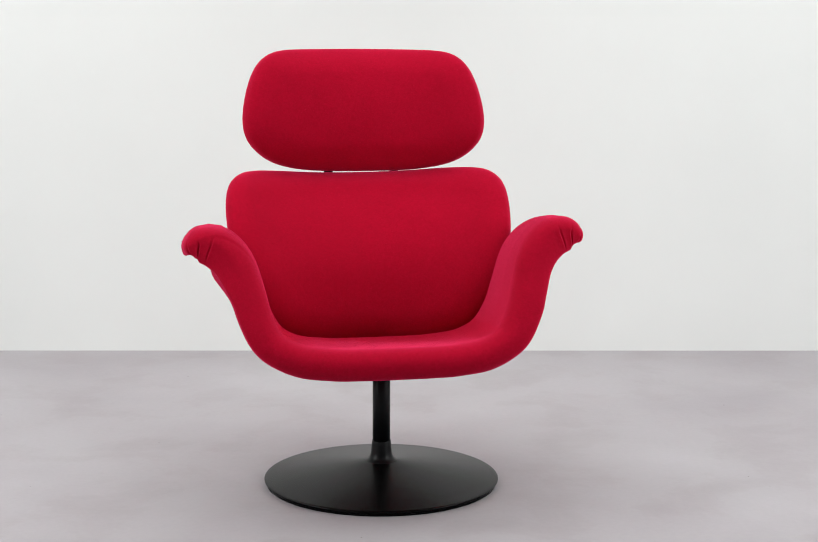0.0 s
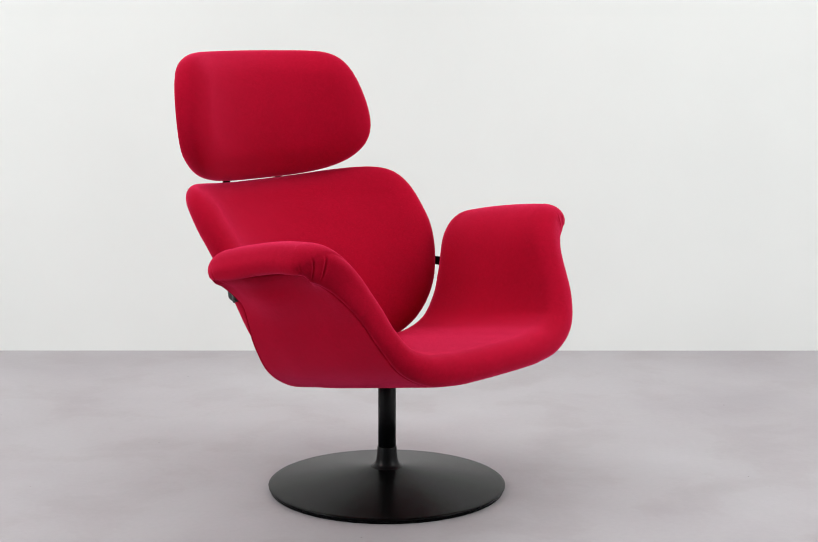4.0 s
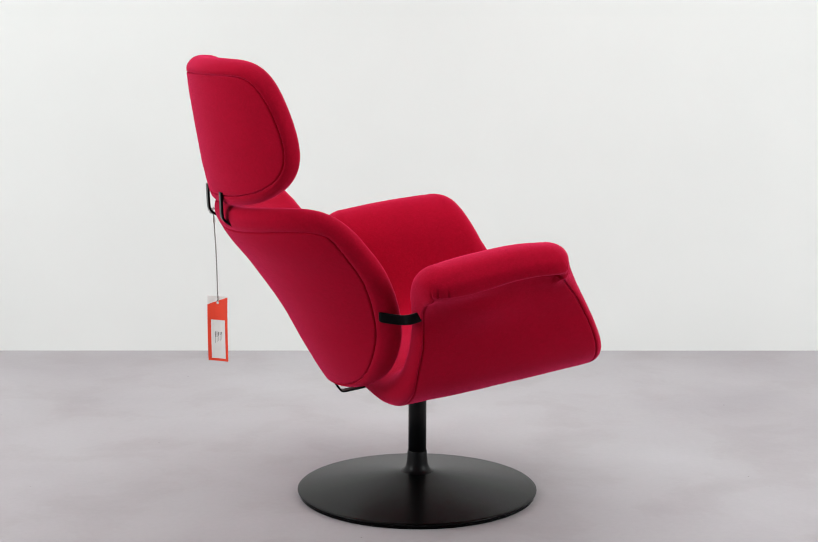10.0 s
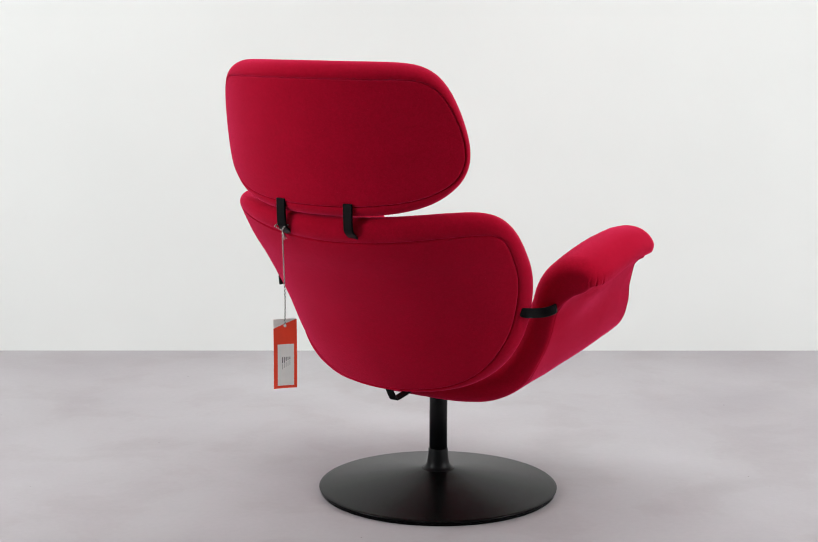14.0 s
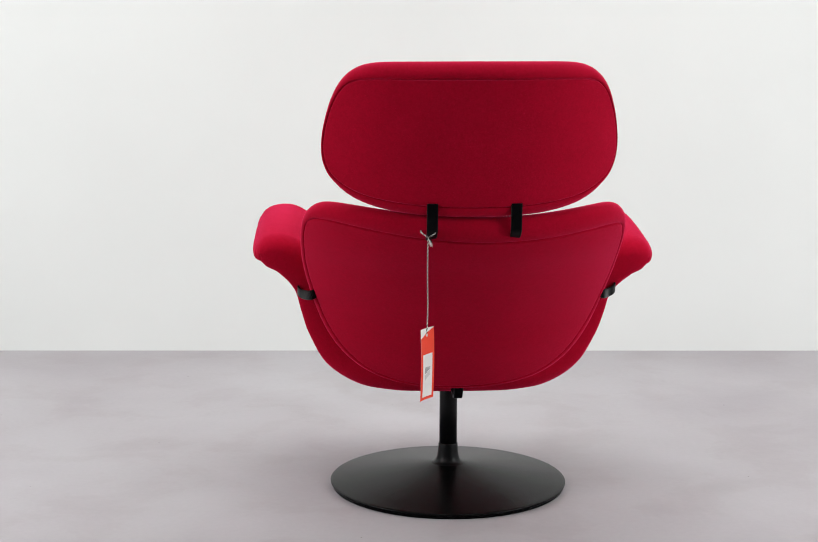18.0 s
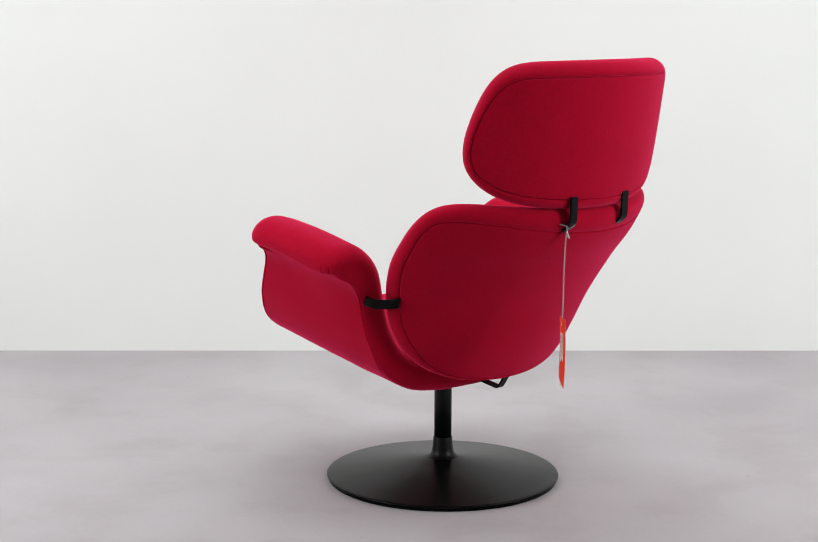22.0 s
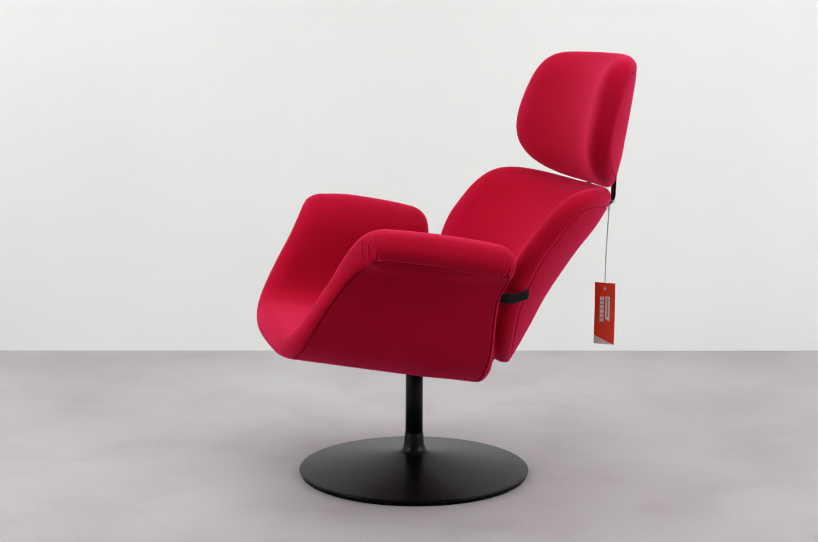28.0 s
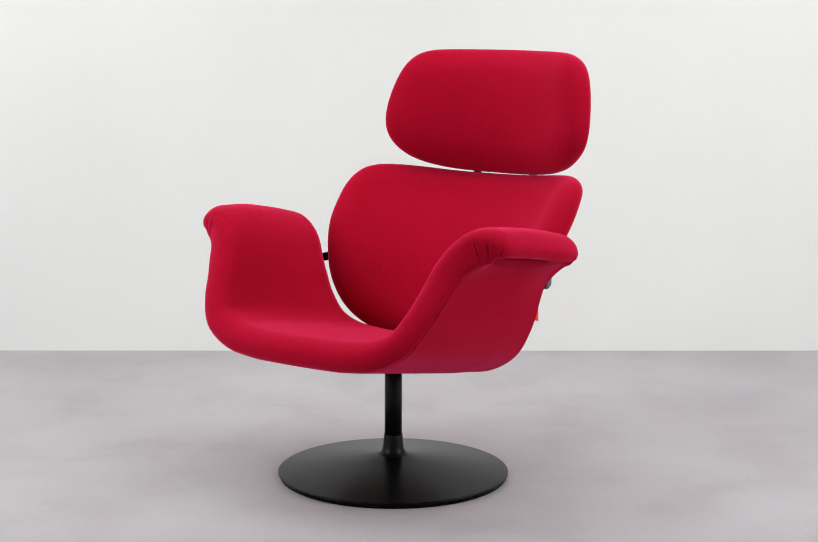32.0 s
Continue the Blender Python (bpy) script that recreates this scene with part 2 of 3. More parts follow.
def nap(name, verts, faces, parent, per_metre=90000):
    """The short loose fibres that stand off boiled wool."""
    rng = np.random.default_rng(5)
    a, b, c, d = (verts[faces[:, i]] for i in range(4))
    cross = np.cross(c - a, d - b)
    area = np.linalg.norm(cross, axis=1) / 2
    count = int(per_metre * area.sum())
    pick = rng.choice(len(faces), count, p=area / area.sum())
    u, v = rng.random((count, 1)), rng.random((count, 1))
    root = (a[pick] * (1 - u) + b[pick] * u) * (1 - v) + (d[pick] * (1 - u) + c[pick] * u) * v
    normal = cross[pick] / np.maximum(2 * area[pick], 1e-12)[:, None]
    lean = rng.normal(size=(count, 3))
    lean /= np.linalg.norm(lean, axis=1)[:, None]
    way = normal * 0.75 + lean
    way /= np.linalg.norm(way, axis=1)[:, None]
    side = np.cross(way, rng.normal(size=(count, 3)))
    side *= 0.00008 / np.linalg.norm(side, axis=1)[:, None]
    tip = root + way * rng.uniform(0.0010, 0.0026, (count, 1))
    pts = np.stack([root - side, root + side, tip], 1).reshape(-1, 3)
    me = bpy.data.meshes.new(name)
    me.from_pydata(pts.tolist(), [], np.arange(3 * count).reshape(-1, 3).tolist())
    me.materials.append(FELT)
    ob = new(name, me)
    ob.parent = parent
    return tagged(ob, "loose crimson wool fibres", kind="stuff")


def pleat_depth(c, pleats):
    """How deep the gathered cloth is drawn in along the outline, by (a, b, width, depth)."""
    d = np.zeros(len(c))
    for a, b, wide, deep in pleats:
        near = int(np.argmin((c[:, 0] - a) ** 2 + (c[:, 1] - b) ** 2))
        r2 = (c[:, 0] - c[near, 0]) ** 2 + (c[:, 1] - c[near, 1]) ** 2
        d += deep * (np.exp(-r2 / (2 * wide ** 2)) - 0.45 * np.exp(-r2 / (2 * (3.2 * wide) ** 2)))
    return d


def seam_width(c, side, top, low=None):
    """How far the seam lies inside the outline: `side` along the flanks and below, `top` along the upper edge."""
    t = np.roll(c, -1, axis=0) - np.roll(c, 1, axis=0)
    t /= np.linalg.norm(t, axis=1)[:, None]
    up = np.abs(t[:, 0]) ** 2 * (c[:, 1] > c[:, 1].mean())
    w = side + (top - side) * up
    if low:
        w = w + (low - side) * np.abs(t[:, 0]) ** 6 * (c[:, 1] < c[:, 1].mean())
    for _ in range(20):
        w = (np.roll(w, 5) + w + np.roll(w, -5)) / 3
    return w


def mirrored(half):
    """A closed list of corners from its right half, top to bottom."""
    left = [(-a, b) for a, b in reversed(half) if a > 1e-6]
    return half + left


# ---- the room ----
tagged(new("floor", box("floor", (-3.0, -2.5, -0.1), (3.0, 5.15, 0.0), FLOOR)), "smooth lilac-grey poured studio floor with faint clouds", "floor", kind="structure")
back_wall = tagged(new("wall_north", box("wall_north", (-3.4, 0.0, 0.0), (3.4, 0.12, 3.0), WALL)), "plain matt white studio wall behind the chair", "wall", kind="structure")
back_wall.matrix_world = pose(0.0, 4.992, 0.0, 0, 0, 1.06)
# Unseen side walls, near wall and ceiling, added to enclose and bounce light.
tagged(new("wall_west", box("wall_west", (-3.12, -2.5, 0.0), (-3.0, 4.90, 3.0), GREY)), "unseen grey side wall added to enclose the studio", "wall", kind="structure")
tagged(new("wall_east", box("wall_east", (3.0, -2.5, 0.0), (3.12, 5.01, 3.0), GREY)), "unseen grey side wall added to enclose the studio", "wall", kind="structure")
tagged(new("wall_south", box("wall_south", (-3.0, -2.62, 0.0), (3.0, -2.5, 3.0), GREY)), "unseen grey wall added at the studio's near end", "wall", kind="structure")
tagged(new("ceiling", box("ceiling", (-3.12, -2.62, 3.0), (3.12, 5.3, 3.1), WALL)), "unseen white ceiling added over the studio", "ceiling", kind="structure")


# ---- the chair: faces -y in its own space, its foot's centre at the origin ----
def seat_surface():
    """The seat shell: a U across the chair whose arms curl outwards, tilted back; its middle sheet and its outer skin."""
    tilt = radians(8.5)
    half = [(0, .299), (.07, .2995), (.13, .302), (.2, .313), (.255, .344), (.288, .40), (.305, .46), (.318, .51), (.337, .550), (.366, .578), (.399, .583), (.427, .570)]
    skin = [(0, .263), (.075, .2635), (.138, .266), (.214, .279), (.283, .321), (.322, .388), (.340, .444), (.354, .486), (.370, .511), (.390, .527), (.410, .535), (.426, .541)]
    right = spline(half, 60)
    s = arc_length(right)
    knots = s[::60]

    def sheet(curve, ab, sweep, lip, tuck, neck):
        u, v = np.abs(ab[:, 0]), ab[:, 1]
        last = (right[-1] - right[-2]) / np.linalg.norm(right[-1] - right[-2])
        over = np.maximum(u - s[-1], 0)
        x = np.interp(u, s, curve[:, 0]) + over * last[0]
        z = np.interp(u, s, curve[:, 1]) + over * last[1]
        # the arms flare a little towards the back, and one side sits a touch higher
        rise = np.clip((z - 0.33) / 0.17, 0, 1)
        aft = ease((v + 0.27) / 0.22) - 1.8 * ease((v + 0.11) / 0.18)
        x = x + 0.010 * rise ** 2 * np.clip((v + 0.2) / 0.25, 0, 1) + np.where(ab[:, 0] < 0, sweep, 0.5 * sweep) * aft * np.exp(-((u - knots[7] - 0.01) / 0.05) ** 2)
        x = np.where(ab[:, 0] < 0, -x, x) - 0.009 * np.clip((0.06 - v) / 0.4, 0, 1) + 0.002 - 0.004 * rise ** 2
        z = z + 0.013 * x - 0.001 * rise * np.clip((v + 0.12) / 0.15, 0, 1) ** 2 - 0.003 * rise * np.clip((-v - 0.15) / 0.12, 0, 1)
        z = z + lip * (np.clip((-v - 0.06) / 0.24, 0, 1) - 0.5 * np.clip(v / 0.06, 0, 1))
        # the arms are arched: they droop towards both ends
        z = z - rise ** 2 * (np.where(ab[:, 0] < 0, 0.013, 0.008) * np.clip((v + 0.13) / 0.17, 0, 1.2) ** 2 + np.where(ab[:, 0] < 0, 0.0095, 0.011) * np.clip((-v - np.where(ab[:, 0] < 0, 0.16, 0.20)) / 0.1, 0, 1.2) ** 2)
        z = z + 0.004 * (ab[:, 0] < 0) * np.clip((u - knots[8]) / (knots[11] - knots[8]), 0, 1) * np.clip((-v - 0.1) / 0.1, 0, 1)
        # the outer skin is drawn up under the rear end of each arm, and one flank bulges a little at the front
        z = z + tuck * np.clip((v + 0.11) / 0.12, 0, 1) ** 2 * np.clip((u - knots[6]) / (knots[9] - knots[6]), 0, 1)
        x = x - 0.008 * (ab[:, 0] < 0) * (np.exp(-((u - knots[4]) / 0.09) ** 2) + 0.7 * neck * np.exp(-((u - knots[7]) / 0.05) ** 2)) * np.clip((-v - 0.02) / 0.2, 0, 1)
        x = x - 0.004 * (1 - neck) * (ab[:, 0] > 0) * np.exp(-((u - knots[5]) / 0.07) ** 2) * np.clip(-v / 0.2, 0, 1)
        v = v - 0.004 * (ab[:, 0] > 0) * rise * np.clip((-v - 0.1) / 0.15, 0, 1)
        return np.stack([x, v * math.cos(tilt) + z * math.sin(tilt), -v * math.sin(tilt) + z * math.cos(tilt)], 1)

    outer = spline(skin, 60)
    return (lambda ab: sheet(right, ab, 0.0, 0.0, 0.0, 0.0)), (lambda ab: sheet(outer, ab, 0.017, 0.006, 0.013, 1.0)), knots


def back_surface(centre, low_radius, opening, lean, yaw, shift):
    """A pad bent round the sitter: arcs along a centre line of (y, z), opening a little towards the top."""
    line = spline(centre, 60)

    def surface(ab):
        a, b = ab[:, 0], ab[:, 1]
        y = np.interp(b, line[:, 1], line[:, 0])
        lo, hi = line[0], line[-1]
        radius = low_radius + opening * 0.5 * (1 + np.tanh((b - 0.55) / 0.075))
        y = y + np.where(b < lo[1], (b - lo[1]) * 0.55, 0) + np.where(b > hi[1], (b - hi[1]) * (hi[0] - line[-2][0]) / (hi[1] - line[-2][1]), 0)
        return np.stack([radius * np.sin(a / radius) + shift, y - radius * (1 - np.cos(a / radius)) - yaw * np.maximum(a, 0), b + lean * a], 1)
    return surface


def armchair():
    chair = tagged(new("swivel_armchair"), "crimson wool swivel armchair with curled arms and black disc foot", "armchair")
    surf, skin, k = seat_surface()
    front = [-.405, -.405, -.403, -.397, -.385, -.363, -.342, -.323, -.307, -.293, -.281, -.270]
    rear = [.093, .093, .091, .083, .067, .049, .040, .037, .042, .041, .037, .028]
    tip = k[-1] + 0.02
    half = [(u, f) for u, f in zip(k, front)] + [(tip - .008, -.264), (tip, -.238), (tip, -.10), (tip, -.018), (tip - .008, .010)] + [(u, r) for u, r in zip(k[::-1], rear[::-1])]
    rim = closed_outline(mirrored(half), 2400)
    gathers = []

    def upper(ab):
        # the padding thins out towards the end of each arm
        e = np.clip((np.abs(ab[:, 0]) - k[7]) / (tip - k[7]), 0, 1)
        return 0.036 - 0.010 * e * e * (3 - 2 * e)

    for s in (1, -1):
        gathers += [(s * (tip - d), v, 0.0017, g) for d, v, g in ((.016, -.262, .0030), (.042, -.276, .0040), (.068, -.286, .0036), (.001, -.006, .0024), (.010, .012, .0034), (.024, .021, .0028))]
    far = np.clip((np.abs(rim[:, 0]) - tip + 0.04) / 0.03, 0, 1)
    aft = np.clip((rim[:, 1] + 0.14) / 0.08, 0, 1) * np.clip((np.abs(rim[:, 0]) - k[4]) / 0.06, 0, 1)
    stitch = (0.028 - 0.009 * np.clip((np.abs(rim[:, 0]) - k[3]) / 0.1, 0, 1)) * (1 - aft) + 0.013 * aft

    def under_arm(q):
        # along each arm's end the panel stops in one line, under the roll
        edge = tip - 0.053 + 0.025 * np.clip((q[:, 1] + 0.14) / 0.08, 0, 1)
        return np.stack([np.sign(q[:, 0]) * np.minimum(np.abs(q[:, 0]), edge), q[:, 1]], 1)

    pad("seat", surf, rim, 0.072, stitch, 0.004, chair, "crimson wool seat shell rolling over into two arms", "outer_panel", "crimson wool panel sewn under the seat and arms", gathers, core=(0.0, -0.16), front_depth=upper, rear_skin=skin, groove=0.012 * far, hem=under_arm)
    centre = [(.17, .277), (.187, .297), (.236, .384), (.282, .468), (.349, .564), (.393, .617), (.415, .646), (.448, .69)]
    half = [((1.005 - 0.017 * min(max((b - 0.45) / 0.2, 0), 1)) * a, b) for a, b in [(0, .6835), (.12, .685), (.25, .698), (.345, .708), (.396, .70), (.409, .66), (.409, .60), (.391, .54), (.360, .48), (.323, .41), (.260, .345), (.19, .308), (.11, .291), (0, .284)]]
    # one shoulder is rounder, the other a little higher
    ring = [(a + (0.002 if a < -0.33 and b > 0.69 else 0.0), b + (0.004 * min(a / 0.15, 1.0) if 0 < a < 0.3 and b > 0.66 else 0.0) - (0.004 if a < -0.33 and b > 0.69 else 0.0)) for a, b in mirrored(half)]
    rim = closed_outline(ring, 700)
    pad("backrest", back_surface(centre, 0.386, 0.010, 0.0, 0.018, -0.003), rim, 0.06, seam_width(rim, 0.038, 0.034, 0.012) - 0.009 * np.clip(rim[:, 0] / 0.3, 0, 1), 0.026, chair, "crimson wool curved backrest pad", "rear_panel", "crimson wool rear panel with sewn edge", core=(0.0, 0.5), round_in=0.06, droop=lambda ab: -0.12 * np.clip((ab[:, 1] - 0.64) / 0.04, 0, 1))
    centre = [(.432, .688), (.436, .713), (.457, .838), (.478, .963), (.484, .998)]
    half = [(0.992 * a, b) for a, b in [(0, .998), (.12, .998), (.205, .998), (.254, .993), (.286, .966), (.306, .922), (.321, .87), (.328, .82), (.318, .779), (.285, .743), (.235, .715), (.16, .6980), (.08, .6912), (0, .6902)]]
    # one side sags: its upper corner is rounder and its lower corner fuller
    ring = [(a + (0.003 if a > 0.2 and b < 0.82 else 0.0), b - (0.0045 if b > 0.82 else 0.002) * max(a, 0.0) / 0.3) for a, b in mirrored(half)]
    rim = closed_outline(ring, 600)
    pad("headrest", back_surface(centre, 0.42, 0.0, 0.004, 0.006, 0.0015), rim, 0.062, seam_width(rim, 0.013, 0.029, 0.027), 0.034, chair, "crimson wool curved headrest pad", "rear_panel", "crimson wool rear panel with sewn edge", core=(0.0, 0.84), round_in=0.065, rear_depth=lambda ab: 0.031 - 0.003 * np.clip((0.77 - ab[:, 1]) / 0.06, 0, 1), droop=lambda ab: 0.27 * np.clip((0.75 - ab[:, 1]) / 0.05, 0, 1))
    for x in (0.088, -0.081):
        part("neck_bracket", strap("neck_bracket", [(x, .4595, .7165), (x, .4588, .692), (x, .4578, .667), (x, .4560, .660), (x, .4475, .6515), (x, .428, .640)], 0.0225, 0.005, STRAP, rounds=2), chair, "bent black steel strap")
    for s in (1, -1):
        part("side_bracket", strap("side_bracket", [(s * .309, .164, .485 + s * .002), (s * .318, .180, .4835 + s * .002), (s * .327, .170, .480 + s * .002), (s * .340, .136, .4765 + s * .002), (s * .351 - .005, .124, .479 + s * .001), (s * .357 - .007, .104, .485), (s * .338, .088, .488)], 0.021, 0.005, STRAP, (0, 0.12, 1), rounds=2), chair, "bent black steel strap")
    part("lower_bracket", strap("lower_bracket", [(0, .10, .262), (0, .14, .255), (0, .172, .2500), (0, .179, .2500), (0, .184, .2545), (0, .205, .288), (0, .211, .297), (0, .20, .306)], 0.020, 0.0045, STRAP, rounds=2), chair, "bent black steel strap under the back")
    part("column", lathe("column", [(0.001, 0.09), (.0206, 0.09), (.0206, .20), (.0206, .285), (0.001, .285)], DULL, 48), chair)
    part("collar", lathe("collar", [(.0196, .0985), (.0216, .0985), (.0223, .0965), (.0232, .084), (.0246, .070), (.0266, .061), (.0300, .0555), (.0345, .0520), (.040, .0500)], DULL, 64), chair)
    plate = part("base_plate", lathe("base_plate", [(0.03, .0525), (.05, .0480), (.09, .0415), (.14, .0335), (.19, .0252), (.24, .0170), (.268, .0124), (.2738, .0116), (.275, .0106), (.2748, .0092), (.273, .0068), (.266, .0040), (0.03, .0040)], BLACK, 160), chair, "wide shallow black cone of coated steel")
    # Matt black ring the plate rests on, widened to mimic shadow under the rim.
    part("shadow_gap_ring", lathe("shadow_gap_ring", [(.2705, .0042), (.2705, 0.0), (.25, 0.0), (.25, .0042)], STRAP, 96), plate)
    return chair


chair = armchair()


# ---- the tag that hangs from a neck bracket ----
def card_piece(name, corners, mat, lift, thick=0.00025):
    """A flat printed piece of the card in (across, up), bent with it; lift is its depth, thick its thickness towards -y or +y."""
    bm = bmesh.new()
    f = bm.faces.new([bm.verts.new((a, 0, b)) for a, b in corners])
    for k in range(1, 16):
        z = 0.148 * k / 16
        bmesh.ops.bisect_plane(bm, geom=bm.verts[:] + bm.edges[:] + bm.faces[:], plane_co=(0, 0, z), plane_no=(0, 0, 1))
    for k in range(-2, 3):
        bmesh.ops.bisect_plane(bm, geom=bm.verts[:] + bm.edges[:] + bm.faces[:], plane_co=(k * 0.008, 0, 0), plane_no=(1, 0, 0))
    grown = bmesh.ops.extrude_face_region(bm, geom=bm.faces[:])
    top = [v for v in grown["geom"] if isinstance(v, bmesh.types.BMVert)]
    for v in top:
        v.co.y += thick
    for v in bm.verts:
        v.co.y += lift + 0.35 * (v.co.z - 0.08) ** 2 - 3.0 * v.co.x ** 2
    return from_bm(name, bm, mat)


def twisted(name, path, radius, pitch, phase, mat, thick):
    """One strand of a twisted cord along a path of points."""
    c = spline(path, 40)
    s = arc_length(c)
    n = max(12, int(s[-1] / 0.0007))
    k = np.linspace(0, s[-1], n)
    p = np.stack([np.interp(k, s, c[:, i]) for i in range(3)], 1)
    t = np.gradient(p, axis=0)
    t /= np.linalg.norm(t, axis=1)[:, None]
    side = np.cross(t, [0.31, 0.9, 0.29])
    side /= np.linalg.norm(side, axis=1)[:, None]
    other = np.cross(t, side)
    ang = 2 * math.pi * k / pitch + phase
    core = p + radius * (np.cos(ang)[:, None] * side + np.sin(ang)[:, None] * other)
    verts, faces, m = [], [], 6
    for i in range(n):
        for j in range(m):
            a = 2 * math.pi * j / m
            verts.append(core[i] + thick * (math.cos(a) * side[i] + math.sin(a) * other[i]))
    for i in range(n - 1):
        for j in range(m):
            j2 = (j + 1) % m
            faces.append((i * m + j, i * m + j2, (i + 1) * m + j2, (i + 1) * m + j))
    return mesh_of(name, verts, faces, mat)


def hang_tag():
    """The card hangs with its lower edge at the origin; its label side faces -y."""
    tag = tagged(new("hang_tag"), "orange-red card price tag hanging on a twisted cord", "tag")
    w, h = 0.025, 0.148
    hole = [(0.0033 * math.cos(a), 0.1335 + 0.0033 * math.sin(a)) for a in np.linspace(0, 2 * math.pi, 12, endpoint=False)]
    card = part("card", card_piece("card", [(-w, 0), (w, 0), (w, h), (-w, h)], PAPER, 0.0), tag, "white card stock")
    part("front_print", card_piece("front_print", [(-w, 0), (w, 0), (w, h - 0.001), (-w, h - 0.0195)], ORANGE, -0.0004), card, "orange-red print with a pale corner")
    label = part("label_field", card_piece("label_field", [(-0.0165, 0.006), (0.0185, 0.006), (0.0185, 0.0945), (-0.0165, 0.0945)], PAPER, -0.0007), card, "white sticker with small grey print")
    for a, lo, mid in ((-0.0072, 0.041, 0.054), (-0.0032, 0.044, 0.055), (0.0008, 0.046, 0.058), (0.0048, 0.0475, 0.060), (0.0088, 0.0495, 0.0615)):
        part("print_bar", card_piece("print_bar", [(a, mid), (a + 0.0017, mid), (a + 0.0017, 0.0675), (a, 0.0675)], INK, -0.0009), card, "dark print")
        part("print_bar", card_piece("print_bar", [(a + 0.0003, lo), (a + 0.0014, lo), (a + 0.0014, mid - 0.0015), (a + 0.0003, mid - 0.0015)], FAINT, -0.0009), card, "faint grey print")
    part("back_print", card_piece("back_print", [(-w, 0), (w, 0.021), (w, h), (-w, h)], ORANGE, 0.00025), card, "red print with a pale corner")
    part("logo_field", card_piece("logo_field", [(-0.0125, 0.055), (-0.002, 0.062), (-0.002, 0.115), (-0.0125, 0.115)], PAPER, 0.0005), card, "white slanted block of a logo")
    part("logo_line", card_piece("logo_line", [(-0.0095, 0.066), (-0.0055, 0.066), (-0.0055, 0.112), (-0.0095, 0.112)], FAINT, 0.0007), card, "line of small grey print")
    for k in range(6):
        z = 0.1145 - k * 0.0104
        part("logo_bar", card_piece("logo_bar", [(0.0015, z - 0.0084), (0.0115, z - 0.0084), (0.0115, z), (0.0015, z)], PAPER, 0.0005), card)
    part("eyelet", card_piece("eyelet", hole, PAPER, -0.0007, 0.0016), card, "pale punched hole")
    top = 0.334
    turn = Matrix.Rotation(radians(127.1), 3, "Z")
    out = turn @ Vector((0.0, 0.006, 0.0))
    rope = [(0, 0.001, 0.1325), (0.0004, -0.001, 0.19), (-0.0003 + 0.3 * out.x, 0.3 * out.y, 0.26), (out.x, out.y, top)]
    cord = part("cord", twisted("cord", rope, 0.00075, 0.0078, 0.0, CORD_W, 0.00085), tag, "black and white twisted cotton cord")
    part("strand", twisted("strand", rope, 0.00075, 0.0078, math.pi, CORD_B, 0.0008), cord, "black strand")
    loop = [(0, 0, top), (0.0085, -0.009, top + 0.006), (0.0165, -0.008, top + 0.0125), (0.0145, 0.006, top + 0.013), (0, 0.012, top + 0.010), (-0.0135, 0.006, top + 0.012), (-0.0115, -0.009, top + 0.009), (0, 0, top)]
    loop = [tuple(turn @ Vector((-p[0], p[1] * -1, p[2])) + out) for p in loop]
    ring = part("cord_loop", twisted("cord_loop", loop, 0.0007, 0.005, 0.0, CORD_W, 0.00085), tag, "cord looped round the strap")
    part("strand", twisted("strand", loop, 0.0007, 0.005, math.pi, CORD_B, 0.0008), ring, "black strand")
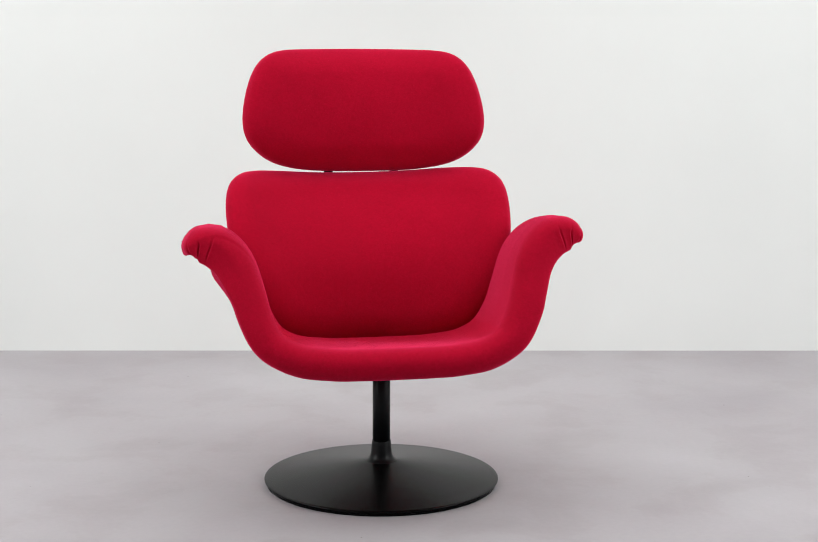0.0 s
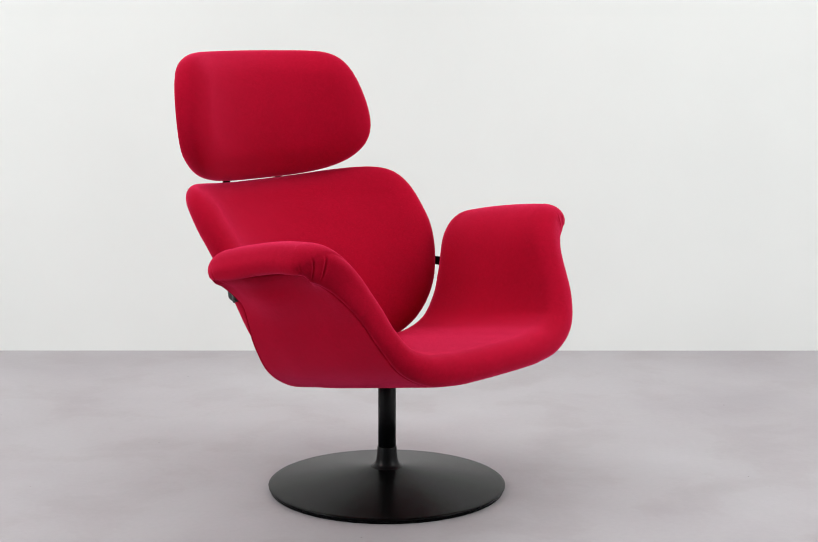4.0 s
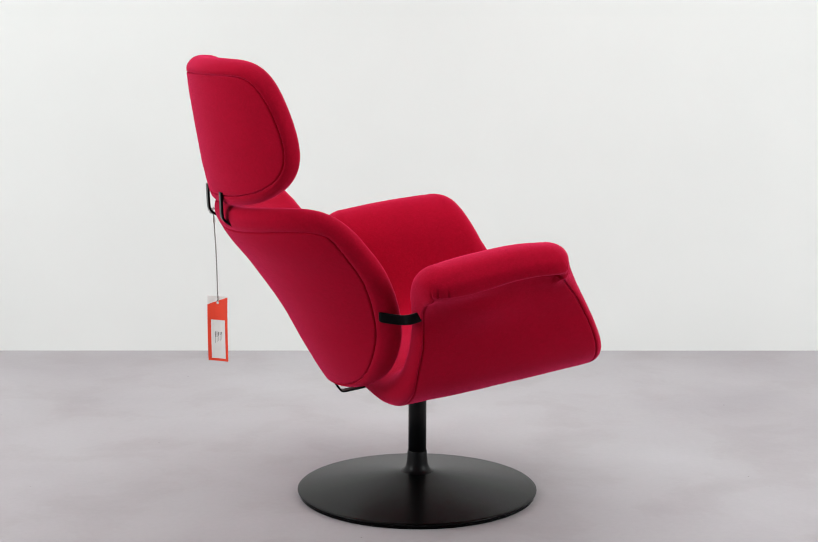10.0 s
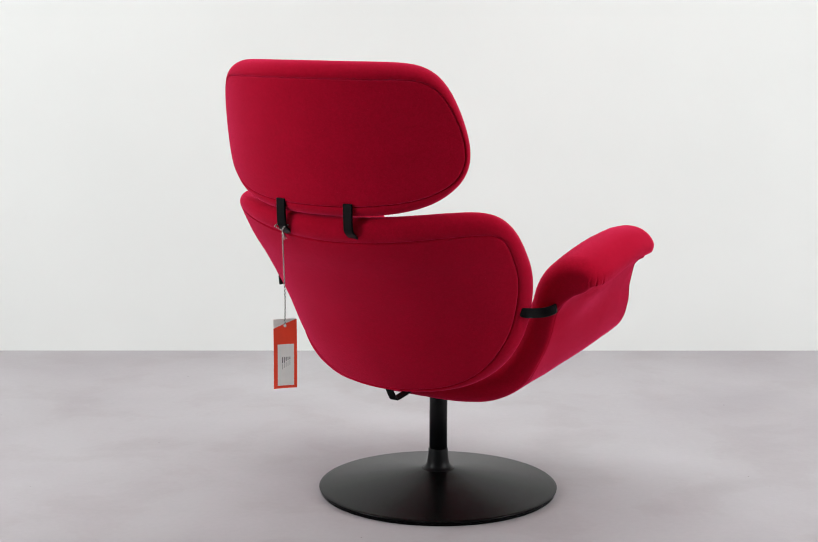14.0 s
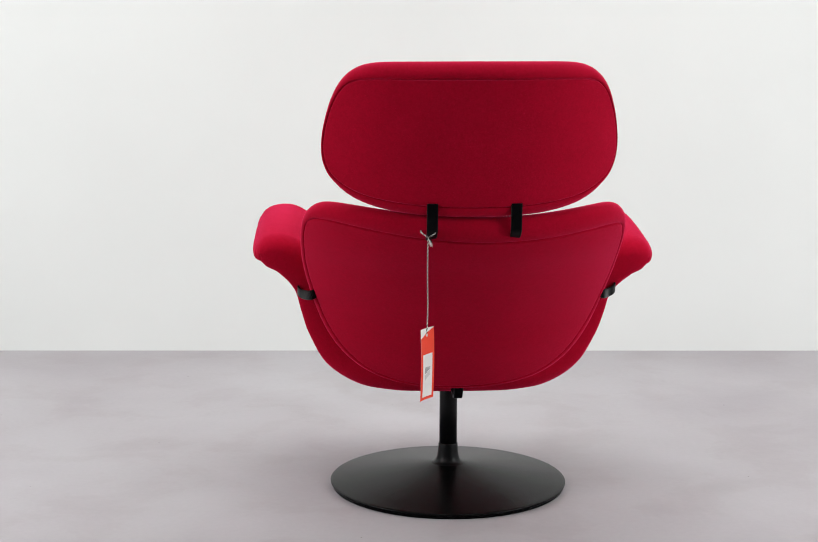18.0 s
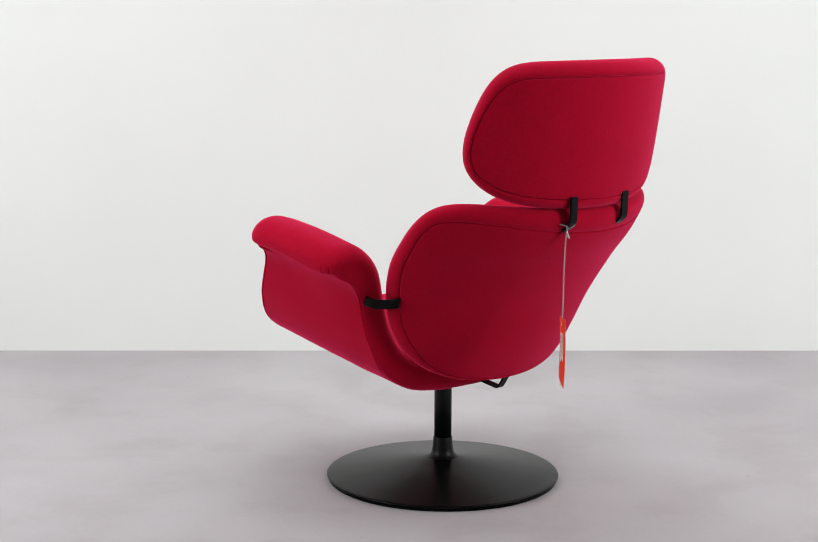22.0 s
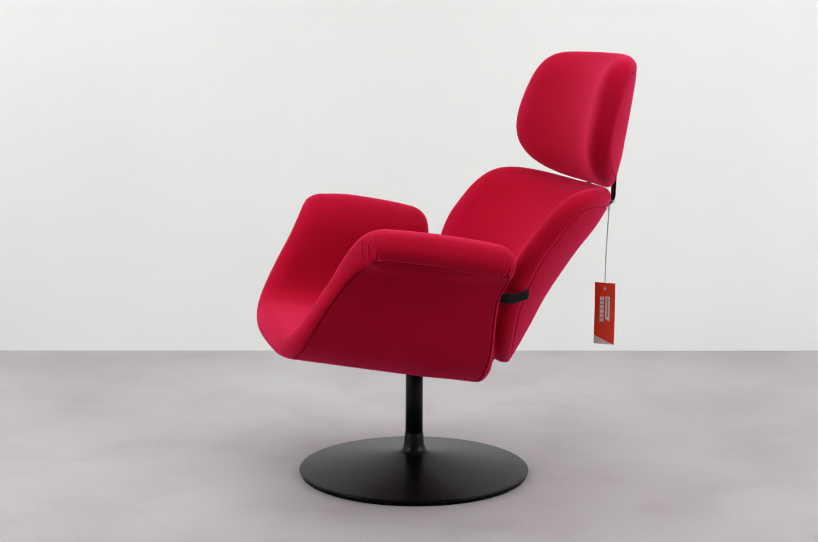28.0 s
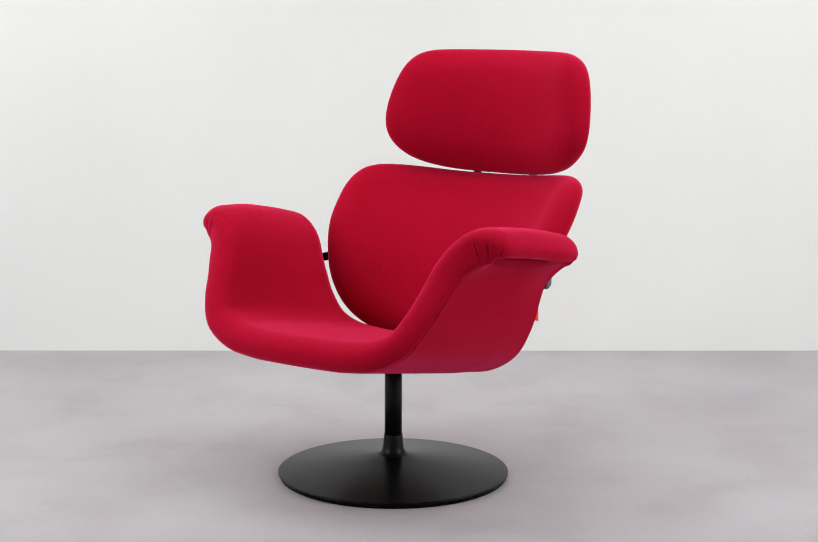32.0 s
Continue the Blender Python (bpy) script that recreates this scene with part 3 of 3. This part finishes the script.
    for k in range(7):
        e = Vector((-0.0035 - 0.0012 * k, 0.003 * math.sin(2.1 * k), top - 0.012 - 0.0012 * ((k * 5) % 7)))
        e = turn @ e + out
        knot = out + Vector((0, 0, top))
        path = [tuple(knot), tuple((e + knot) * 0.5 + Vector((0, 0, 0.001))), tuple(e)]
        part("tassel_thread", twisted("tassel_thread", path, 0.0001, 0.01, 0.0, CORD_W if k % 3 else CORD_B, 0.0006), ring)
    return tag


TAG_AT = pose(0.0955, 0.4405, 0.3135, 0, 0, -127.1)
tag = hang_tag()

# ---- what moves: the chair turns slowly with its tag, a little off the turning centre ----
TURN = [
    (0, -0.0634, 3.5620, 8.13),
    (1, -0.0632, 3.5485, 17.97),
    (2, -0.0608, 3.5352, 27.81),
    (3, -0.0561, 3.5226, 37.64),
    (4, -0.0494, 3.5109, 47.48),
    (5, -0.0407, 3.5006, 57.31),
    (6, -0.0304, 3.4919, 67.14),
    (7, -0.0188, 3.4851, 76.97),
    (8, -0.0061, 3.4803, 86.81),
    (9, 0.0071, 3.4778, 96.64),
    (10, 0.0206, 3.4776, 106.47),
    (11, 0.0339, 3.4797, 116.30),
    (12, 0.0467, 3.4840, 126.13),
    (13, 0.0585, 3.4905, 135.96),
    (14, 0.0691, 3.4989, 145.79),
    (15, 0.0781, 3.5089, 155.62),
    (16, 0.0852, 3.5204, 165.45),
    (17, 0.0903, 3.5329, 175.28),
    (18, 0.0931, 3.5460, 185.11),
    (19, 0.0937, 3.5595, 194.94),
    (20, 0.0920, 3.5729, 204.78),
    (21, 0.0880, 3.5858, 214.61),
    (22, 0.0818, 3.5978, 224.44),
    (23, 0.0737, 3.6086, 234.27),
    (24, 0.0639, 3.6178, 244.11),
    (25, 0.0526, 3.6252, 253.94),
    (26, 0.0403, 3.6306, 263.78),
    (27, 0.0272, 3.6338, 273.61),
    (28, 0.0137, 3.6348, 283.45),
    (29, 0.0003, 3.6334, 293.28),
    (30, -0.0127, 3.6297, 303.12),
    (31, -0.0249, 3.6239, 312.95),
    (32, -0.0359, 3.6161, 322.79),
]


def motions():
    rows = [(t, pose(x, y, 0.0, 0, 0, a)) for t, x, y, a in TURN]
    walk(chair, rows)
    walk(tag, [(t, m @ TAG_AT) for t, m in rows])


motions()
